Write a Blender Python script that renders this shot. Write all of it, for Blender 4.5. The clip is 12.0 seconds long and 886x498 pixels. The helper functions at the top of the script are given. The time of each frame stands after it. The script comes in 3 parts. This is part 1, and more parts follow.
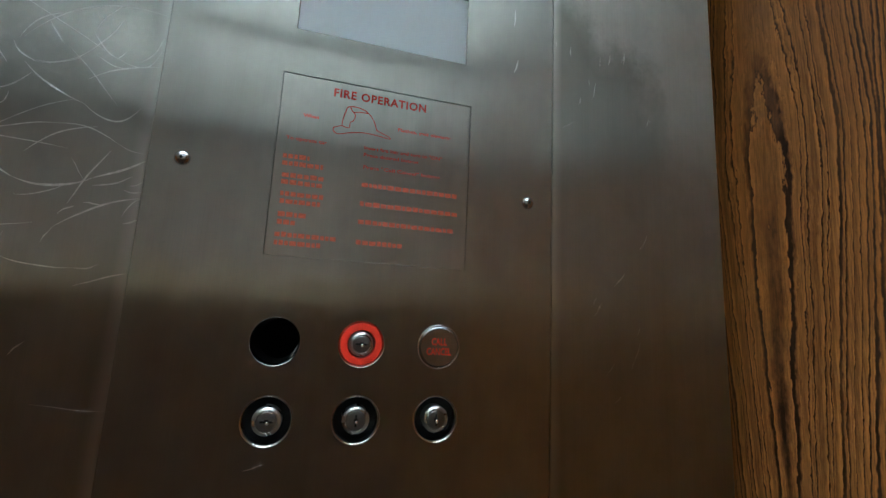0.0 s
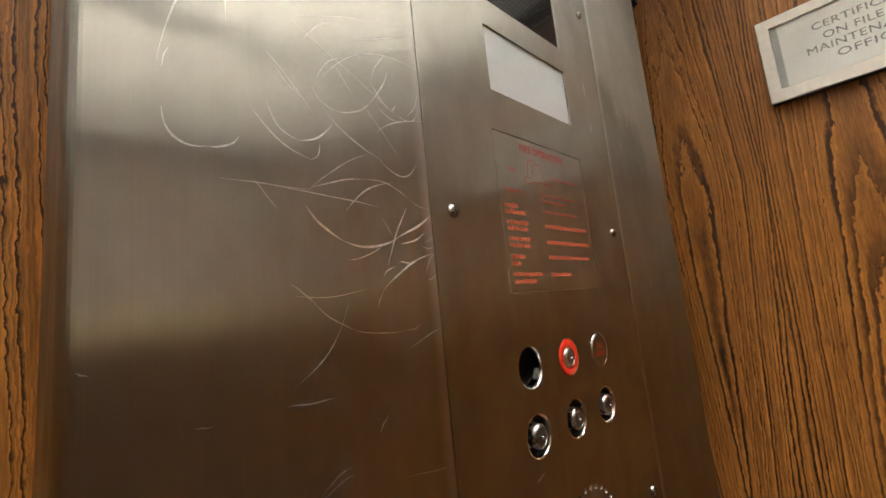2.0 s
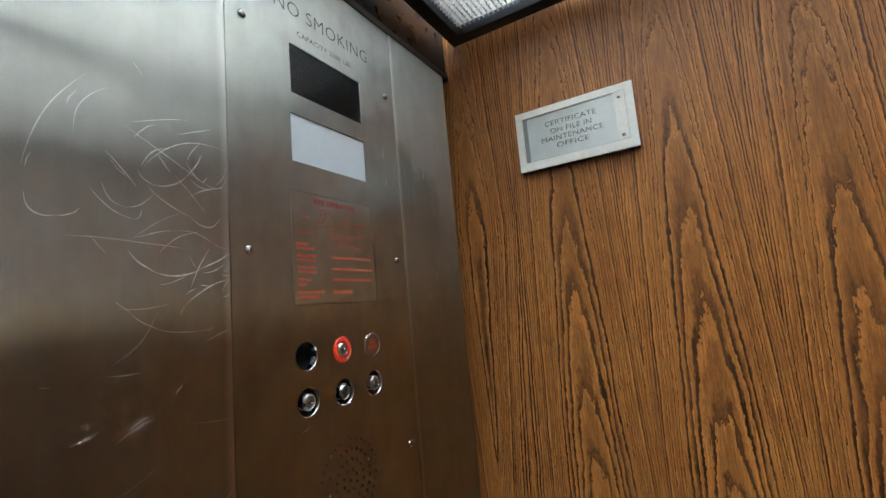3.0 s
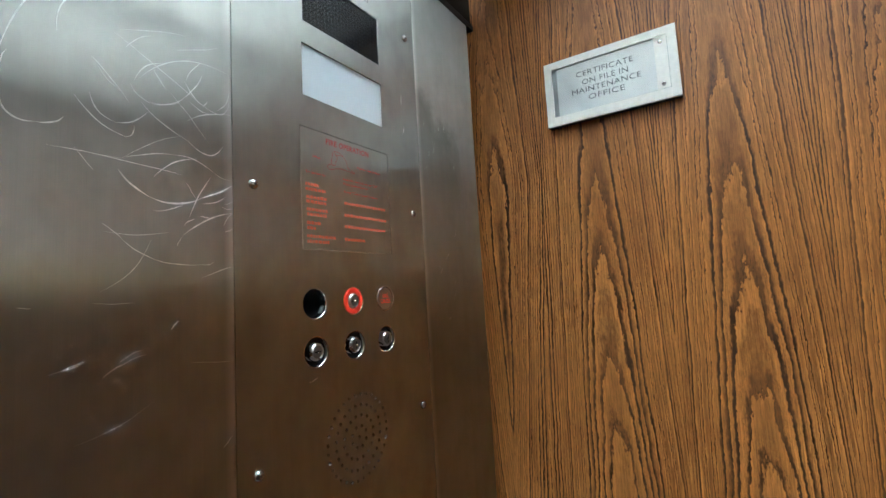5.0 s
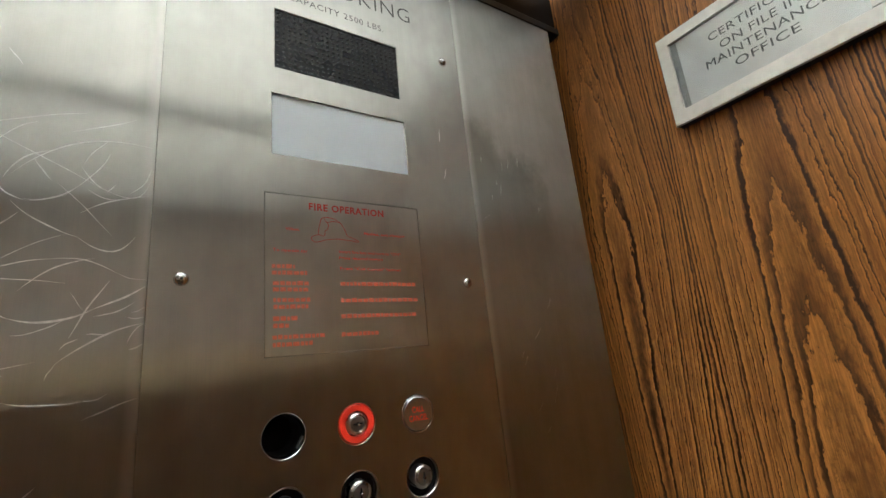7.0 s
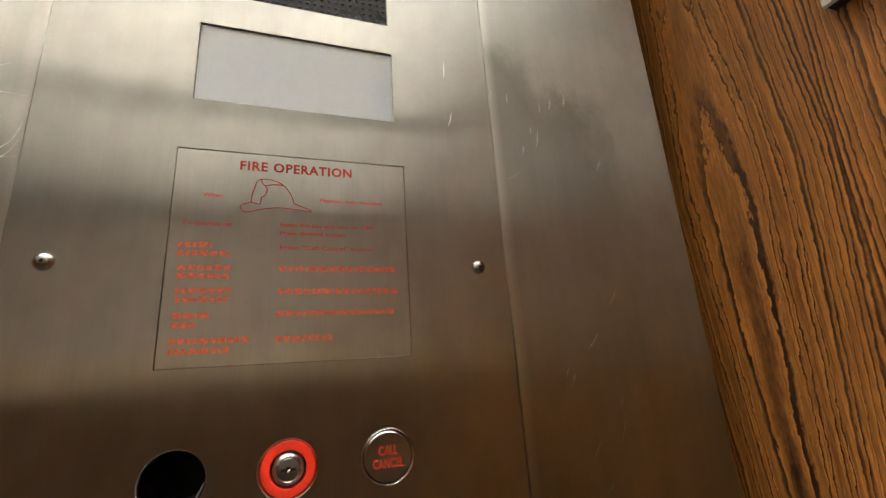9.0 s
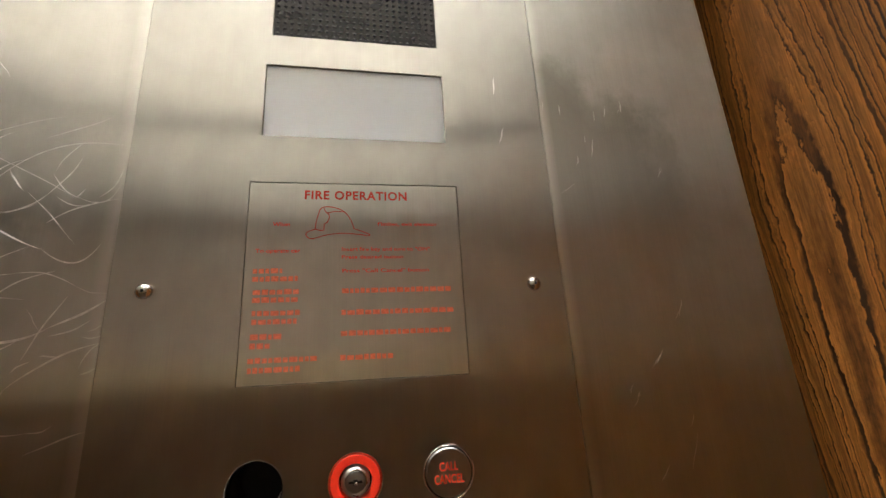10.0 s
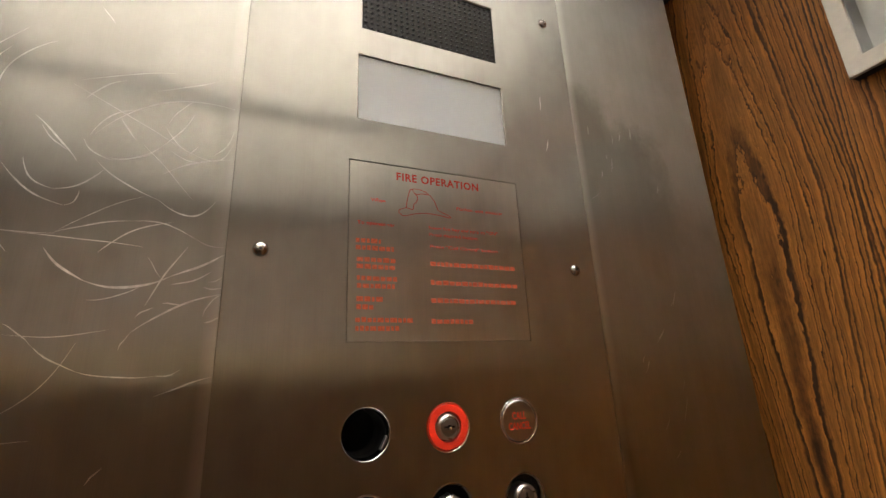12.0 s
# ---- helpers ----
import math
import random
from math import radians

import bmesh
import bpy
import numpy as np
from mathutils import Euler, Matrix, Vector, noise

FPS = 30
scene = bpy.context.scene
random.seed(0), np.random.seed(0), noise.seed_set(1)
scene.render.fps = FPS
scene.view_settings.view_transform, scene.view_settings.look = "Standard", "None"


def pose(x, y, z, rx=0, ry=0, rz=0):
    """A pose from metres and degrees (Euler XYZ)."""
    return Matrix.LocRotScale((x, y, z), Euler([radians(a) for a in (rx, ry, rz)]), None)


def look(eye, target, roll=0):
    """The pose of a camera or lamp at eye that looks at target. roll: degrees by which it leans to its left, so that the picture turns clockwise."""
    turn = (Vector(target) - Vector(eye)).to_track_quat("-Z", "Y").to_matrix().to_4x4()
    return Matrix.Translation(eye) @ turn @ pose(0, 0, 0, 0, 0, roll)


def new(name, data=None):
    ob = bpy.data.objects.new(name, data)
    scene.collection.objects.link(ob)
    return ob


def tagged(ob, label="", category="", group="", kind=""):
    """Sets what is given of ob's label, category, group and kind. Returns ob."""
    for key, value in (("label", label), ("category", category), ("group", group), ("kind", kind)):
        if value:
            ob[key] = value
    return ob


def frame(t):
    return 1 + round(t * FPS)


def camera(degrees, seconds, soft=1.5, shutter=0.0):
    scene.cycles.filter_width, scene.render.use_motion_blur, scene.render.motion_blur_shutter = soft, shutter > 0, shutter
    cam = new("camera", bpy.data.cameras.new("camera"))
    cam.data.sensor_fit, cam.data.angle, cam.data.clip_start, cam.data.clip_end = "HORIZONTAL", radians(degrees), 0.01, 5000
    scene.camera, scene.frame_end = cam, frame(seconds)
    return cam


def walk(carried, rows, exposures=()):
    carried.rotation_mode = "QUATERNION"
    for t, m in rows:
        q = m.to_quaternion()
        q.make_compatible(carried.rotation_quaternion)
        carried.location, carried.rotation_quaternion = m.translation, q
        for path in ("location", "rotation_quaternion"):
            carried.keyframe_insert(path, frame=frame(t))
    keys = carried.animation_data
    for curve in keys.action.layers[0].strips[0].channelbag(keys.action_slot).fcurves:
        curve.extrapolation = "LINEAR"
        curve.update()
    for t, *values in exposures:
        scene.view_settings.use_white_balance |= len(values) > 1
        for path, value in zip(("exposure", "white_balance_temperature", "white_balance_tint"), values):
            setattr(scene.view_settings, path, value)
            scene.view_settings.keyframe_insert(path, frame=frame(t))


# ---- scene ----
from mathutils.geometry import tessellate_polygon

cam = camera(90.4, 12.0, shutter=0.06)
PATH = [
    (0, (-0.036, -0.335, 1.669), (0.505, 1.563, 1.996), 2.8),
    (0.5, (-0.09, -0.369, 1.682), (0.555, 1.51, 1.911), -1.8),
    (1, (-0.209, -0.299, 1.676), (0.457, 1.562, 1.979), -2.9),
    (1.5, (-0.288, -0.195, 1.689), (0.614, 1.561, 2.009), -4.4),
    (2, (-0.365, -0.216, 1.699), (1.039, 1.177, 1.994), -5.7),
    (2.5, (-0.464, -0.346, 1.71), (1.209, 0.72, 1.965), -4.5),
    (2.7, (-0.455, -0.385, 1.705), (1.258, 0.613, 1.969), -5.2),
    (4.3, (-0.381, -0.458, 1.672), (1.302, 0.602, 1.877), -3.4),
    (4.5, (-0.389, -0.432, 1.673), (1.285, 0.644, 1.873), -3.3),
    (5, (-0.397, -0.391, 1.658), (1.279, 0.686, 1.839), -3.3),
    (5.5, (-0.351, -0.378, 1.668), (1.291, 0.75, 1.844), -3.7),
    (6, (-0.244, -0.387, 1.707), (1.194, 0.964, 2.032), -4.5),
    (6.5, (-0.177, -0.403, 1.711), (0.987, 1.156, 2.175), -5.5),
    (7, (-0.147, -0.38, 1.693), (0.928, 1.231, 2.19), -5.9),
    (7.5, (-0.131, -0.332, 1.693), (0.983, 1.252, 2.193), -5.8),
    (7.7, (-0.13, -0.317, 1.693), (0.988, 1.264, 2.193), -5.8),
    (9.3, (0.019, -0.299, 1.702), (0.563, 1.545, 2.25), -3.7),
    (9.5, (0.021, -0.306, 1.706), (0.53, 1.549, 2.255), -3.7),
    (10, (0.004, -0.31, 1.709), (0.374, 1.574, 2.27), -3.4),
    (10.5, (0.001, -0.322, 1.696), (0.31, 1.57, 2.265), -4.3),
    (11, (-0.061, -0.313, 1.678), (0.205, 1.579, 2.27), -3.6),
    (11.5, (-0.112, -0.311, 1.691), (0.419, 1.522, 2.29), -3.8),
    (12, (-0.134, -0.313, 1.682), (0.633, 1.443, 2.255), -2.6),
]
EXPOSURES = [
    (0.0, -0.45, 4950, 1), (0.5, 0.08, 5500, 5), (1.0, -0.05, 5750, 6), (1.5, -0.08, 6150, 8), (2.0, 0.07, 6550, 14), (2.5, -0.05, 5450, 10),
    (4.5, 0.36, 4950, 3), (5.5, 0.38, 4950, 3), (6.5, -0.22, 5200, 6), (7.0, -0.05, 5750, 8), (7.5, -0.01, 6000, 9), (9.5, 0.06, 6600, 15),
    (10.5, 0.06, 6550, 14), (11.0, 0.08, 6700, 13), (11.5, -0.08, 6700, 15), (12.0, -0.09, 6750, 17),
]
walk(cam, [(t, look(eye, target, roll)) for t, eye, target, roll in PATH], EXPOSURES)

# ---- light: closed lift car, lit by the lamps above its hung ceiling ----
world = bpy.data.worlds.new("world")
world.use_nodes = True
world.node_tree.nodes["Background"].inputs[0].default_value = (0.01, 0.01, 0.01, 1)
world.node_tree.nodes["Background"].inputs[1].default_value = 0.2
scene.world = world
LAMP_COLOUR = (0.98, 1.0, 0.96, 1)
LAMP_PANEL, TUBE = 25.0, 90.0

# ---- plan (metres; red ring's centre is x 0, z 1.65; the panel's face is y 0) ----
RIGHT, LEFT, REAR, TOP = 0.372, -1.66, -1.15, 2.46
JAMB, RETURN_R, STEEL_TOP = -0.352, 0.349, 2.178
SEAM_L, SEAM_R = -0.155, 0.157
DOOR_Y = 0.112
SET_BACK, LEFT_BACK = 0.0003, 0.0012


# ---- materials ----
class Mat:
    def __init__(self, name):
        self.m = bpy.data.materials.new(name)
        self.m.use_nodes = True
        self.t = self.m.node_tree
        self.b = self.t.nodes["Principled BSDF"]

    def link(self, a, b):
        self.t.links.new(a, b)

    def set(self, name, value):
        self.b.inputs[name].default_value = value
        return self

    def math(self, op, a, b=None, c=None):
        node = self.t.nodes.new("ShaderNodeMath")
        node.operation = op
        for i, v in enumerate((a, b, c)):
            if v is None:
                continue
            if isinstance(v, (int, float)):
                node.inputs[i].default_value = v
            else:
                self.link(v, node.inputs[i])
        return node.outputs[0]

    def coords(self, scale=(1, 1, 1), shift=(0, 0, 0)):
        tc = self.t.nodes.new("ShaderNodeTexCoord")
        mp = self.t.nodes.new("ShaderNodeMapping")
        mp.inputs["Scale"].default_value = scale
        mp.inputs["Location"].default_value = shift
        self.link(tc.outputs["Object"], mp.inputs["Vector"])
        return mp.outputs[0]

    def noise(self, scale=(1, 1, 1), detail=3.0, rough=0.5, vec=None, shift=(0, 0, 0)):
        node = self.t.nodes.new("ShaderNodeTexNoise")
        node.inputs["Scale"].default_value = 1.0
        node.inputs["Detail"].default_value = detail
        node.inputs["Roughness"].default_value = rough
        self.link(vec or self.coords(scale, shift), node.inputs["Vector"])
        return node.outputs["Fac"]

    def ramp(self, fac, stops):
        node = self.t.nodes.new("ShaderNodeValToRGB")
        el = node.color_ramp.elements
        while len(el) < len(stops):
            el.new(0.5)
        for e, (p, c) in zip(el, stops):
            e.position = p
            e.color = (c, c, c, 1) if isinstance(c, (int, float)) else (*c, 1)
        self.link(fac, node.inputs[0])
        return node.outputs[0]

    def mix(self, fac, a, b, blend="MIX"):
        node = self.t.nodes.new("ShaderNodeMix")
        node.data_type, node.blend_type = "RGBA", blend
        for sock, v in ((node.inputs[0], fac), (node.inputs[6], a), (node.inputs[7], b)):
            if isinstance(v, (int, float)):
                sock.default_value = v
            elif isinstance(v, tuple):
                sock.default_value = (*v, 1)
            else:
                self.link(v, sock)
        return node.outputs[2]

    def bump(self, height, strength, distance):
        node = self.t.nodes.new("ShaderNodeBump")
        node.inputs["Strength"].default_value = strength
        node.inputs["Distance"].default_value = distance
        self.link(height, node.inputs["Height"])
        self.link(node.outputs[0], self.b.inputs["Normal"])


def plain(name, colour, rough=0.5, metal=0.0, grain=0.06, scale=60.0, spec=0.5):
    m = Mat(name)
    f = m.noise((scale, scale, scale), 4)
    lo, hi = [tuple(min(1, c * (1 + s * grain)) for c in colour) for s in (-1.6, 1.6)]
    m.link(m.ramp(f, [(0.3, lo), (0.7, hi)]), m.b.inputs["Base Color"])
    m.link(m.ramp(f, [(0.3, max(0.03, rough * 0.85)), (0.7, min(1, rough * 1.15))]), m.b.inputs["Roughness"])
    m.set("Metallic", metal).set("Specular IOR Level", spec)
    return m.m


def brushed_steel(name, rough=0.285, tone=1.0, haze=0.10, smudge=0.5, edge=0.0):
    """Stainless steel with a vertical grain: a tight gloss that spreads sideways, and a wide dull sheen from wear and grease."""
    m = Mat(name)
    grain = m.noise((1600, 1600, 9), 4, 0.6)
    streak = m.noise((70, 70, 1.0), 4, 0.6)
    cloud = m.noise((7, 7, 5), 5, 0.6, shift=(3.1, 0, 1.7))
    smear = m.noise((18, 18, 12), 3, 0.55, shift=(7.7, 0, 5.2))
    base = m.ramp(grain, [(0.25, (0.545 * tone, 0.54 * tone, 0.52 * tone)), (0.75, (0.60 * tone, 0.595 * tone, 0.575 * tone))])
    base = m.mix(0.22, base, m.ramp(streak, [(0.3, 0.80), (0.7, 1.0)]), "MULTIPLY")
    base = m.mix(smudge, base, m.ramp(smear, [(0.35, 1.0), (0.70, 0.78)]), "MULTIPLY")
    if smudge > 0.6:
        patch = m.noise((9, 9, 7), 9, 0.66, shift=(1.3, 0, 4.4))
        base = m.mix(0.35, base, m.ramp(patch, [(0.40, (1, 1, 1)), (0.60, (0.64, 0.64, 0.61))]), "MULTIPLY")
        # greasy handled patch: a ragged upper edge that slopes to the right, fading out below
        tc, sep = m.t.nodes.new("ShaderNodeTexCoord"), m.t.nodes.new("ShaderNodeSeparateXYZ")
        m.link(tc.outputs["Object"], sep.inputs[0])
        px, pz = sep.outputs[0], sep.outputs[2]
        ragged = m.math("MULTIPLY", m.math("SUBTRACT", patch, 0.5), 0.16)
        under = m.math("ADD", m.math("SUBTRACT", m.math("SUBTRACT", 2.056, m.math("MULTIPLY", px, 0.42)), pz), ragged)
        beside = m.math("ADD", m.math("SUBTRACT", 0.285, px), ragged)
        grease = m.math("MULTIPLY", m.ramp(m.math("MULTIPLY", under, 4.0), [(0.0, 0.0), (0.10, 0.75), (0.16, 0.9), (0.26, 0.62), (0.50, 0.35), (0.66, 0.0)]), m.ramp(m.math("MULTIPLY", beside, 4.0), [(0.0, 0.0), (0.16, 1.0)]))
        base = m.mix(grease, base, (0.58, 0.58, 0.55), "MULTIPLY")
    seam_glow = None
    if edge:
        # glow beside the control panel's seam, put into colour as a paler, duller strip
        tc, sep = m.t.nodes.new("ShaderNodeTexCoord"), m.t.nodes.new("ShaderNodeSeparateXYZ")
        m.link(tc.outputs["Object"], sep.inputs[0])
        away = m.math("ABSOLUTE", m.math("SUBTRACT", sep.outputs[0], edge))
        satin = m.math("ADD", m.math("MULTIPLY", away, 40.0), m.math("MULTIPLY", m.math("SUBTRACT", smear, 0.5), 0.25))
        seam_glow = m.ramp(satin, [(0.08, 1.0), (0.40, 0.0)])
        base = m.mix(m.math("MULTIPLY", seam_glow, 0.32), base, (0.66, 0.655, 0.63))
    tan = m.t.nodes.new("ShaderNodeTangent")
    tan.direction_type, tan.axis = "RADIAL", "Z"
    bump = m.t.nodes.new("ShaderNodeBump")
    bump.inputs["Strength"].default_value, bump.inputs["Distance"].default_value = 0.3, 0.0006
    m.link(m.math("ADD", m.math("MULTIPLY", grain, 0.005), m.math("MULTIPLY", m.noise((4, 4, 2.2), 2, 0.4), 6.0)), bump.inputs["Height"])
    dull = m.t.nodes.new("ShaderNodeBsdfPrincipled")
    for node, r, aniso in ((m.b, rough, 1.0), (dull, 0.44, 1.0)):
        node.inputs["Metallic"].default_value, node.inputs["Anisotropic"].default_value = 1.0, aniso
        m.link(base, node.inputs["Base Color"])
        m.link(m.math("ADD", m.math("MULTIPLY", cloud, 0.04), r - 0.015), node.inputs["Roughness"])
        m.link(tan.outputs[0], node.inputs["Tangent"])
        m.link(bump.outputs[0], node.inputs["Normal"])
    mix = m.t.nodes.new("ShaderNodeMixShader")
    f = m.math("ADD", m.math("MULTIPLY", m.ramp(smear, [(0.30, 0.0), (0.75, 1.0)]), 0.24), haze - 0.05)
    if seam_glow:
        f = m.math("ADD", f, m.math("MULTIPLY", seam_glow, 0.20))
    m.link(m.math("ADD", f, m.math("MULTIPLY", m.math("SUBTRACT", streak, 0.5), 0.02)), mix.inputs[0])
    m.link(m.b.outputs[0], mix.inputs[1])
    m.link(dull.outputs[0], mix.inputs[2])
    m.link(mix.outputs[0], m.t.nodes["Material Output"].inputs[0])
    return m.m


def oak(name, axis, tone=1.0):
    """Plain-sliced oak veneer, grain upright: leaves 0.19 m wide, each with a stack of pointed arches and close straight grain between."""
    m = Mat(name)
    tc = m.t.nodes.new("ShaderNodeTexCoord")
    sep = m.t.nodes.new("ShaderNodeSeparateXYZ")
    m.link(tc.outputs["Object"], sep.inputs[0])
    u, z = sep.outputs["XYZ".index(axis)], sep.outputs[2]
    centred = lambda f, size: m.math("MULTIPLY", m.math("SUBTRACT", f, 0.5), size)
    wide = m.noise((3, 3, 0.8), 2, 0.5)
    wob = m.noise((24, 24, 3.5), 3, 0.55, shift=(2, 5, 1))
    fine = m.noise((240, 240, 110), 3, 0.65)
    mid = m.noise((60, 60, 14), 3, 0.6, shift=(4, 1, 9))
    # place across the leaves: whole numbers are the arches' axes
    cell = m.math("DIVIDE", m.math("ADD", m.math("ADD", u, 0.028), centred(wide, 0.03)), 0.192)
    off = m.math("ABSOLUTE", m.math("SUBTRACT", cell, m.math("MINIMUM", m.math("ROUND", cell), -1.0)))
    # lower down the corner leaf's arches close up into upright grain
    shut = m.math("MULTIPLY", m.math("MAXIMUM", m.math("SUBTRACT", 1.847, z), 0.0), 0.55)
    corner = m.math("ADD", m.math("ABSOLUTE", cell), shut)
    off = m.math("MINIMUM", off, corner)
    rings = m.math("MULTIPLY", m.math("POWER", m.math("ADD", m.math("MINIMUM", off, 0.5), 0.004), 1.85), 43.0)
    # past the half leaf the grain stays close and upright
    rings = m.math("ADD", rings, m.math("MULTIPLY", m.math("MAXIMUM", m.math("SUBTRACT", off, 0.5), 0.0), 30.0))
    rings = m.math("ADD", rings, m.math("MULTIPLY", z, 6.4))
    leaf = m.math("ADD", m.math("MULTIPLY", m.math("MULTIPLY", cell, cell), 0.365), m.math("MULTIPLY", cell, 0.925))
    rings = m.math("ADD", m.math("ADD", rings, leaf), 0.68)
    for f, size in ((wob, 1.1), (mid, 1.0), (fine, 0.60)):
        rings = m.math("ADD", rings, centred(f, size))
    one = m.t.nodes.new("ShaderNodeTexNoise")
    one.noise_dimensions = "1D"
    one.inputs["Scale"].default_value = 0.9
    m.link(rings, one.inputs["W"])
    rings = m.math("ADD", rings, centred(one.outputs["Fac"], 1.3))
    ring = m.math("FRACT", rings)
    year = m.t.nodes.new("ShaderNodeTexWhiteNoise")
    year.noise_dimensions = "1D"
    m.link(m.math("FLOOR", rings), year.inputs["W"])
    # early wood opens dark and full of pores, then pales to the year's end
    near = m.ramp(off, [(0.02, 0.0), (0.14, 1.0)])
    tight = m.ramp(ring, [(0.0, 0.5), (0.06, 0.0), (0.20, 0.08), (0.38, 0.58), (0.62, 0.87), (0.90, 1.0), (1.0, 0.5)])
    broad = m.ramp(ring, [(0.0, 0.60), (0.025, 0.05), (0.08, 0.30), (0.25, 0.48), (0.60, 0.60), (0.85, 0.70), (0.95, 0.92), (1.0, 0.60)])
    line = m.mix(near, broad, tight)
    thread = m.math("MULTIPLY", centred(m.math("FRACT", m.math("MULTIPLY", rings, 2.0)), 0.55), m.math("ADD", m.math("MULTIPLY", near, 0.6), 0.4))
    line = m.math("ADD", line, thread)
    broken = m.ramp(m.noise((150, 150, 18), 3, 0.6, shift=(6, 2, 3)), [(0.34, 0.68), (0.56, 1.0)])
    depth = m.math("MULTIPLY", m.math("ADD", m.math("MULTIPLY", year.outputs["Value"], 0.3), 0.80), broken)
    depth = m.math("MULTIPLY", depth, m.ramp(m.noise((9, 9, 1.8), 3, 0.55, shift=(3, 7, 4)), [(0.35, 0.84), (0.62, 1.06)]))
    band = m.math("ADD", m.math("MULTIPLY", m.math("SUBTRACT", line, 0.55), depth), 0.55)
    pores = m.ramp(m.noise((900, 900, 24), 3, 0.7), [(0.40, 0.0), (0.56, 1.0)])
    pores2 = m.ramp(m.noise((420, 420, 30), 3, 0.7, shift=(1, 4, 2)), [(0.38, 0.15), (0.56, 1.0)])
    light, dark = (1.08 * tone, 0.448 * tone, 0.094 * tone), (0.080 * tone, 0.026 * tone, 0.006 * tone)
    col = m.mix(band, dark, light)
    col = m.mix(m.math("MULTIPLY", m.math("SUBTRACT", 1.0, pores), 0.36), col, (0.13 * tone, 0.048 * tone, 0.012 * tone))
    col = m.mix(0.28, col, pores2, "MULTIPLY")
    stain = m.noise((13, 13, 4), 4, 0.6, shift=(5, 9, 2))
    col = m.mix(0.6, col, m.ramp(stain, [(0.35, (0.66, 0.62, 0.60)), (0.62, (1.0, 1.0, 1.0))]), "MULTIPLY")
    blotch = m.noise((3.2, 3.2, 1.4), 3, 0.5, shift=(8, 3, 6))
    col = m.mix(0.8, col, m.ramp(blotch, [(0.3, (0.82, 0.79, 0.76)), (0.7, (1.0, 1.0, 1.0))]), "MULTIPLY")
    m.link(col, m.b.inputs["Base Color"])
    m.link(m.ramp(band, [(0.0, 0.50), (1.0, 0.36)]), m.b.inputs["Roughness"])
    m.set("Specular IOR Level", 0.38).set("Coat Weight", 0.22).set("Coat Roughness", 0.30)
    m.bump(m.math("ADD", m.math("MULTIPLY", band, 0.6), m.math("MULTIPLY", pores, 0.4)), 0.18, 0.0005)
    return m.m


def glow(name, colour, strength, tubes=False):
    m = Mat(name)
    m.set("Base Color", (0.85, 0.85, 0.83, 1)).set("Emission Color", colour)
    if not tubes:
        m.b.inputs["Emission Strength"].default_value = strength
        return m.m
    # the tubes above stop short of the front and side edges, which are dimmer
    tc = m.t.nodes.new("ShaderNodeTexCoord")
    sep = m.t.nodes.new("ShaderNodeSeparateXYZ")
    m.link(tc.outputs["Object"], sep.inputs[0])
    e = m.ramp(m.math("MULTIPLY", sep.outputs[1], -0.8), [(0.04, 0.20), (0.10, 0.55), (0.17, 0.95), (0.28, 1.0), (0.48, 0.96), (0.62, 0.77), (0.90, 0.42)])
    side = m.ramp(m.math("MULTIPLY", m.math("SUBTRACT", 0.35, sep.outputs[0]), 3.0), [(0.0, 0.31), (0.88, 1.0)])
    m.link(m.math("MULTIPLY", m.math("MULTIPLY", e, side), strength), m.b.inputs["Emission Strength"])
    return m.m


def clear(name):
    """Thin clear plastic sheet: see-through, with a gloss."""
    m = Mat(name)
    see, gloss, mix, fr = (m.t.nodes.new("ShaderNode" + k) for k in ("BsdfTransparent", "BsdfGlossy", "MixShader", "LayerWeight"))
    see.inputs[0].default_value = (0.96, 0.97, 0.97, 1)
    gloss.inputs["Roughness"].default_value = 0.06
    fr.inputs[0].default_value = 0.5
    amount = m.math("ADD", m.math("MULTIPLY", m.math("POWER", fr.outputs["Facing"], 5.0), 0.9), 0.075)
    for a, b in ((amount, mix.inputs[0]), (see.outputs[0], mix.inputs[1]), (gloss.outputs[0], mix.inputs[2]), (mix.outputs[0], m.t.nodes["Material Output"].inputs[0])):
        m.link(a, b)
    return m.m


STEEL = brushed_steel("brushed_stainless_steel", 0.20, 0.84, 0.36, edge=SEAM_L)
STEEL_COP = brushed_steel("brushed_stainless_faceplate", 0.20, 0.76, 0.36)
STEEL_PLATE = brushed_steel("brushed_stainless_small_plate", 0.20, 0.87, 0.36)
STEEL_SMUDGED = brushed_steel("smudged_stainless_steel", 0.22, 0.85, 0.56, 0.8, edge=SEAM_R)
CHROME = plain("polished_metal", (0.72, 0.71, 0.69), 0.16, 1.0, 0.05, 200)
SCREW = plain("dulled_chrome", (0.42, 0.41, 0.40), 0.20, 1.0, 0.08, 200)
LOCK = plain("worn_nickel", (0.44, 0.43, 0.41), 0.28, 1.0, 0.06, 90)
PLUG = plain("dull_nickel", (0.23, 0.225, 0.215), 0.36, 1.0, 0.08, 120)
DARK_METAL = plain("dark_worn_metal", (0.16, 0.155, 0.15), 0.4, 1.0, 0.15, 300)
BLACK = plain("black_plastic", (0.012, 0.012, 0.012), 0.45, 0, 0.2, 120)
BLACK_PAINT = plain("black_enamel", (0.006, 0.006, 0.006), 0.30, 0, 0.2, 40, 0.08)
# near-black that paints the shade inside holes, slots and gaps
SHADE_BLACK = plain("recess_shade_black", (0.006, 0.006, 0.006), 0.9, 0, 0.2, 90)
RED = plain("red_plastic", (0.82, 0.04, 0.014), 0.38, 0, 0.06, 150)
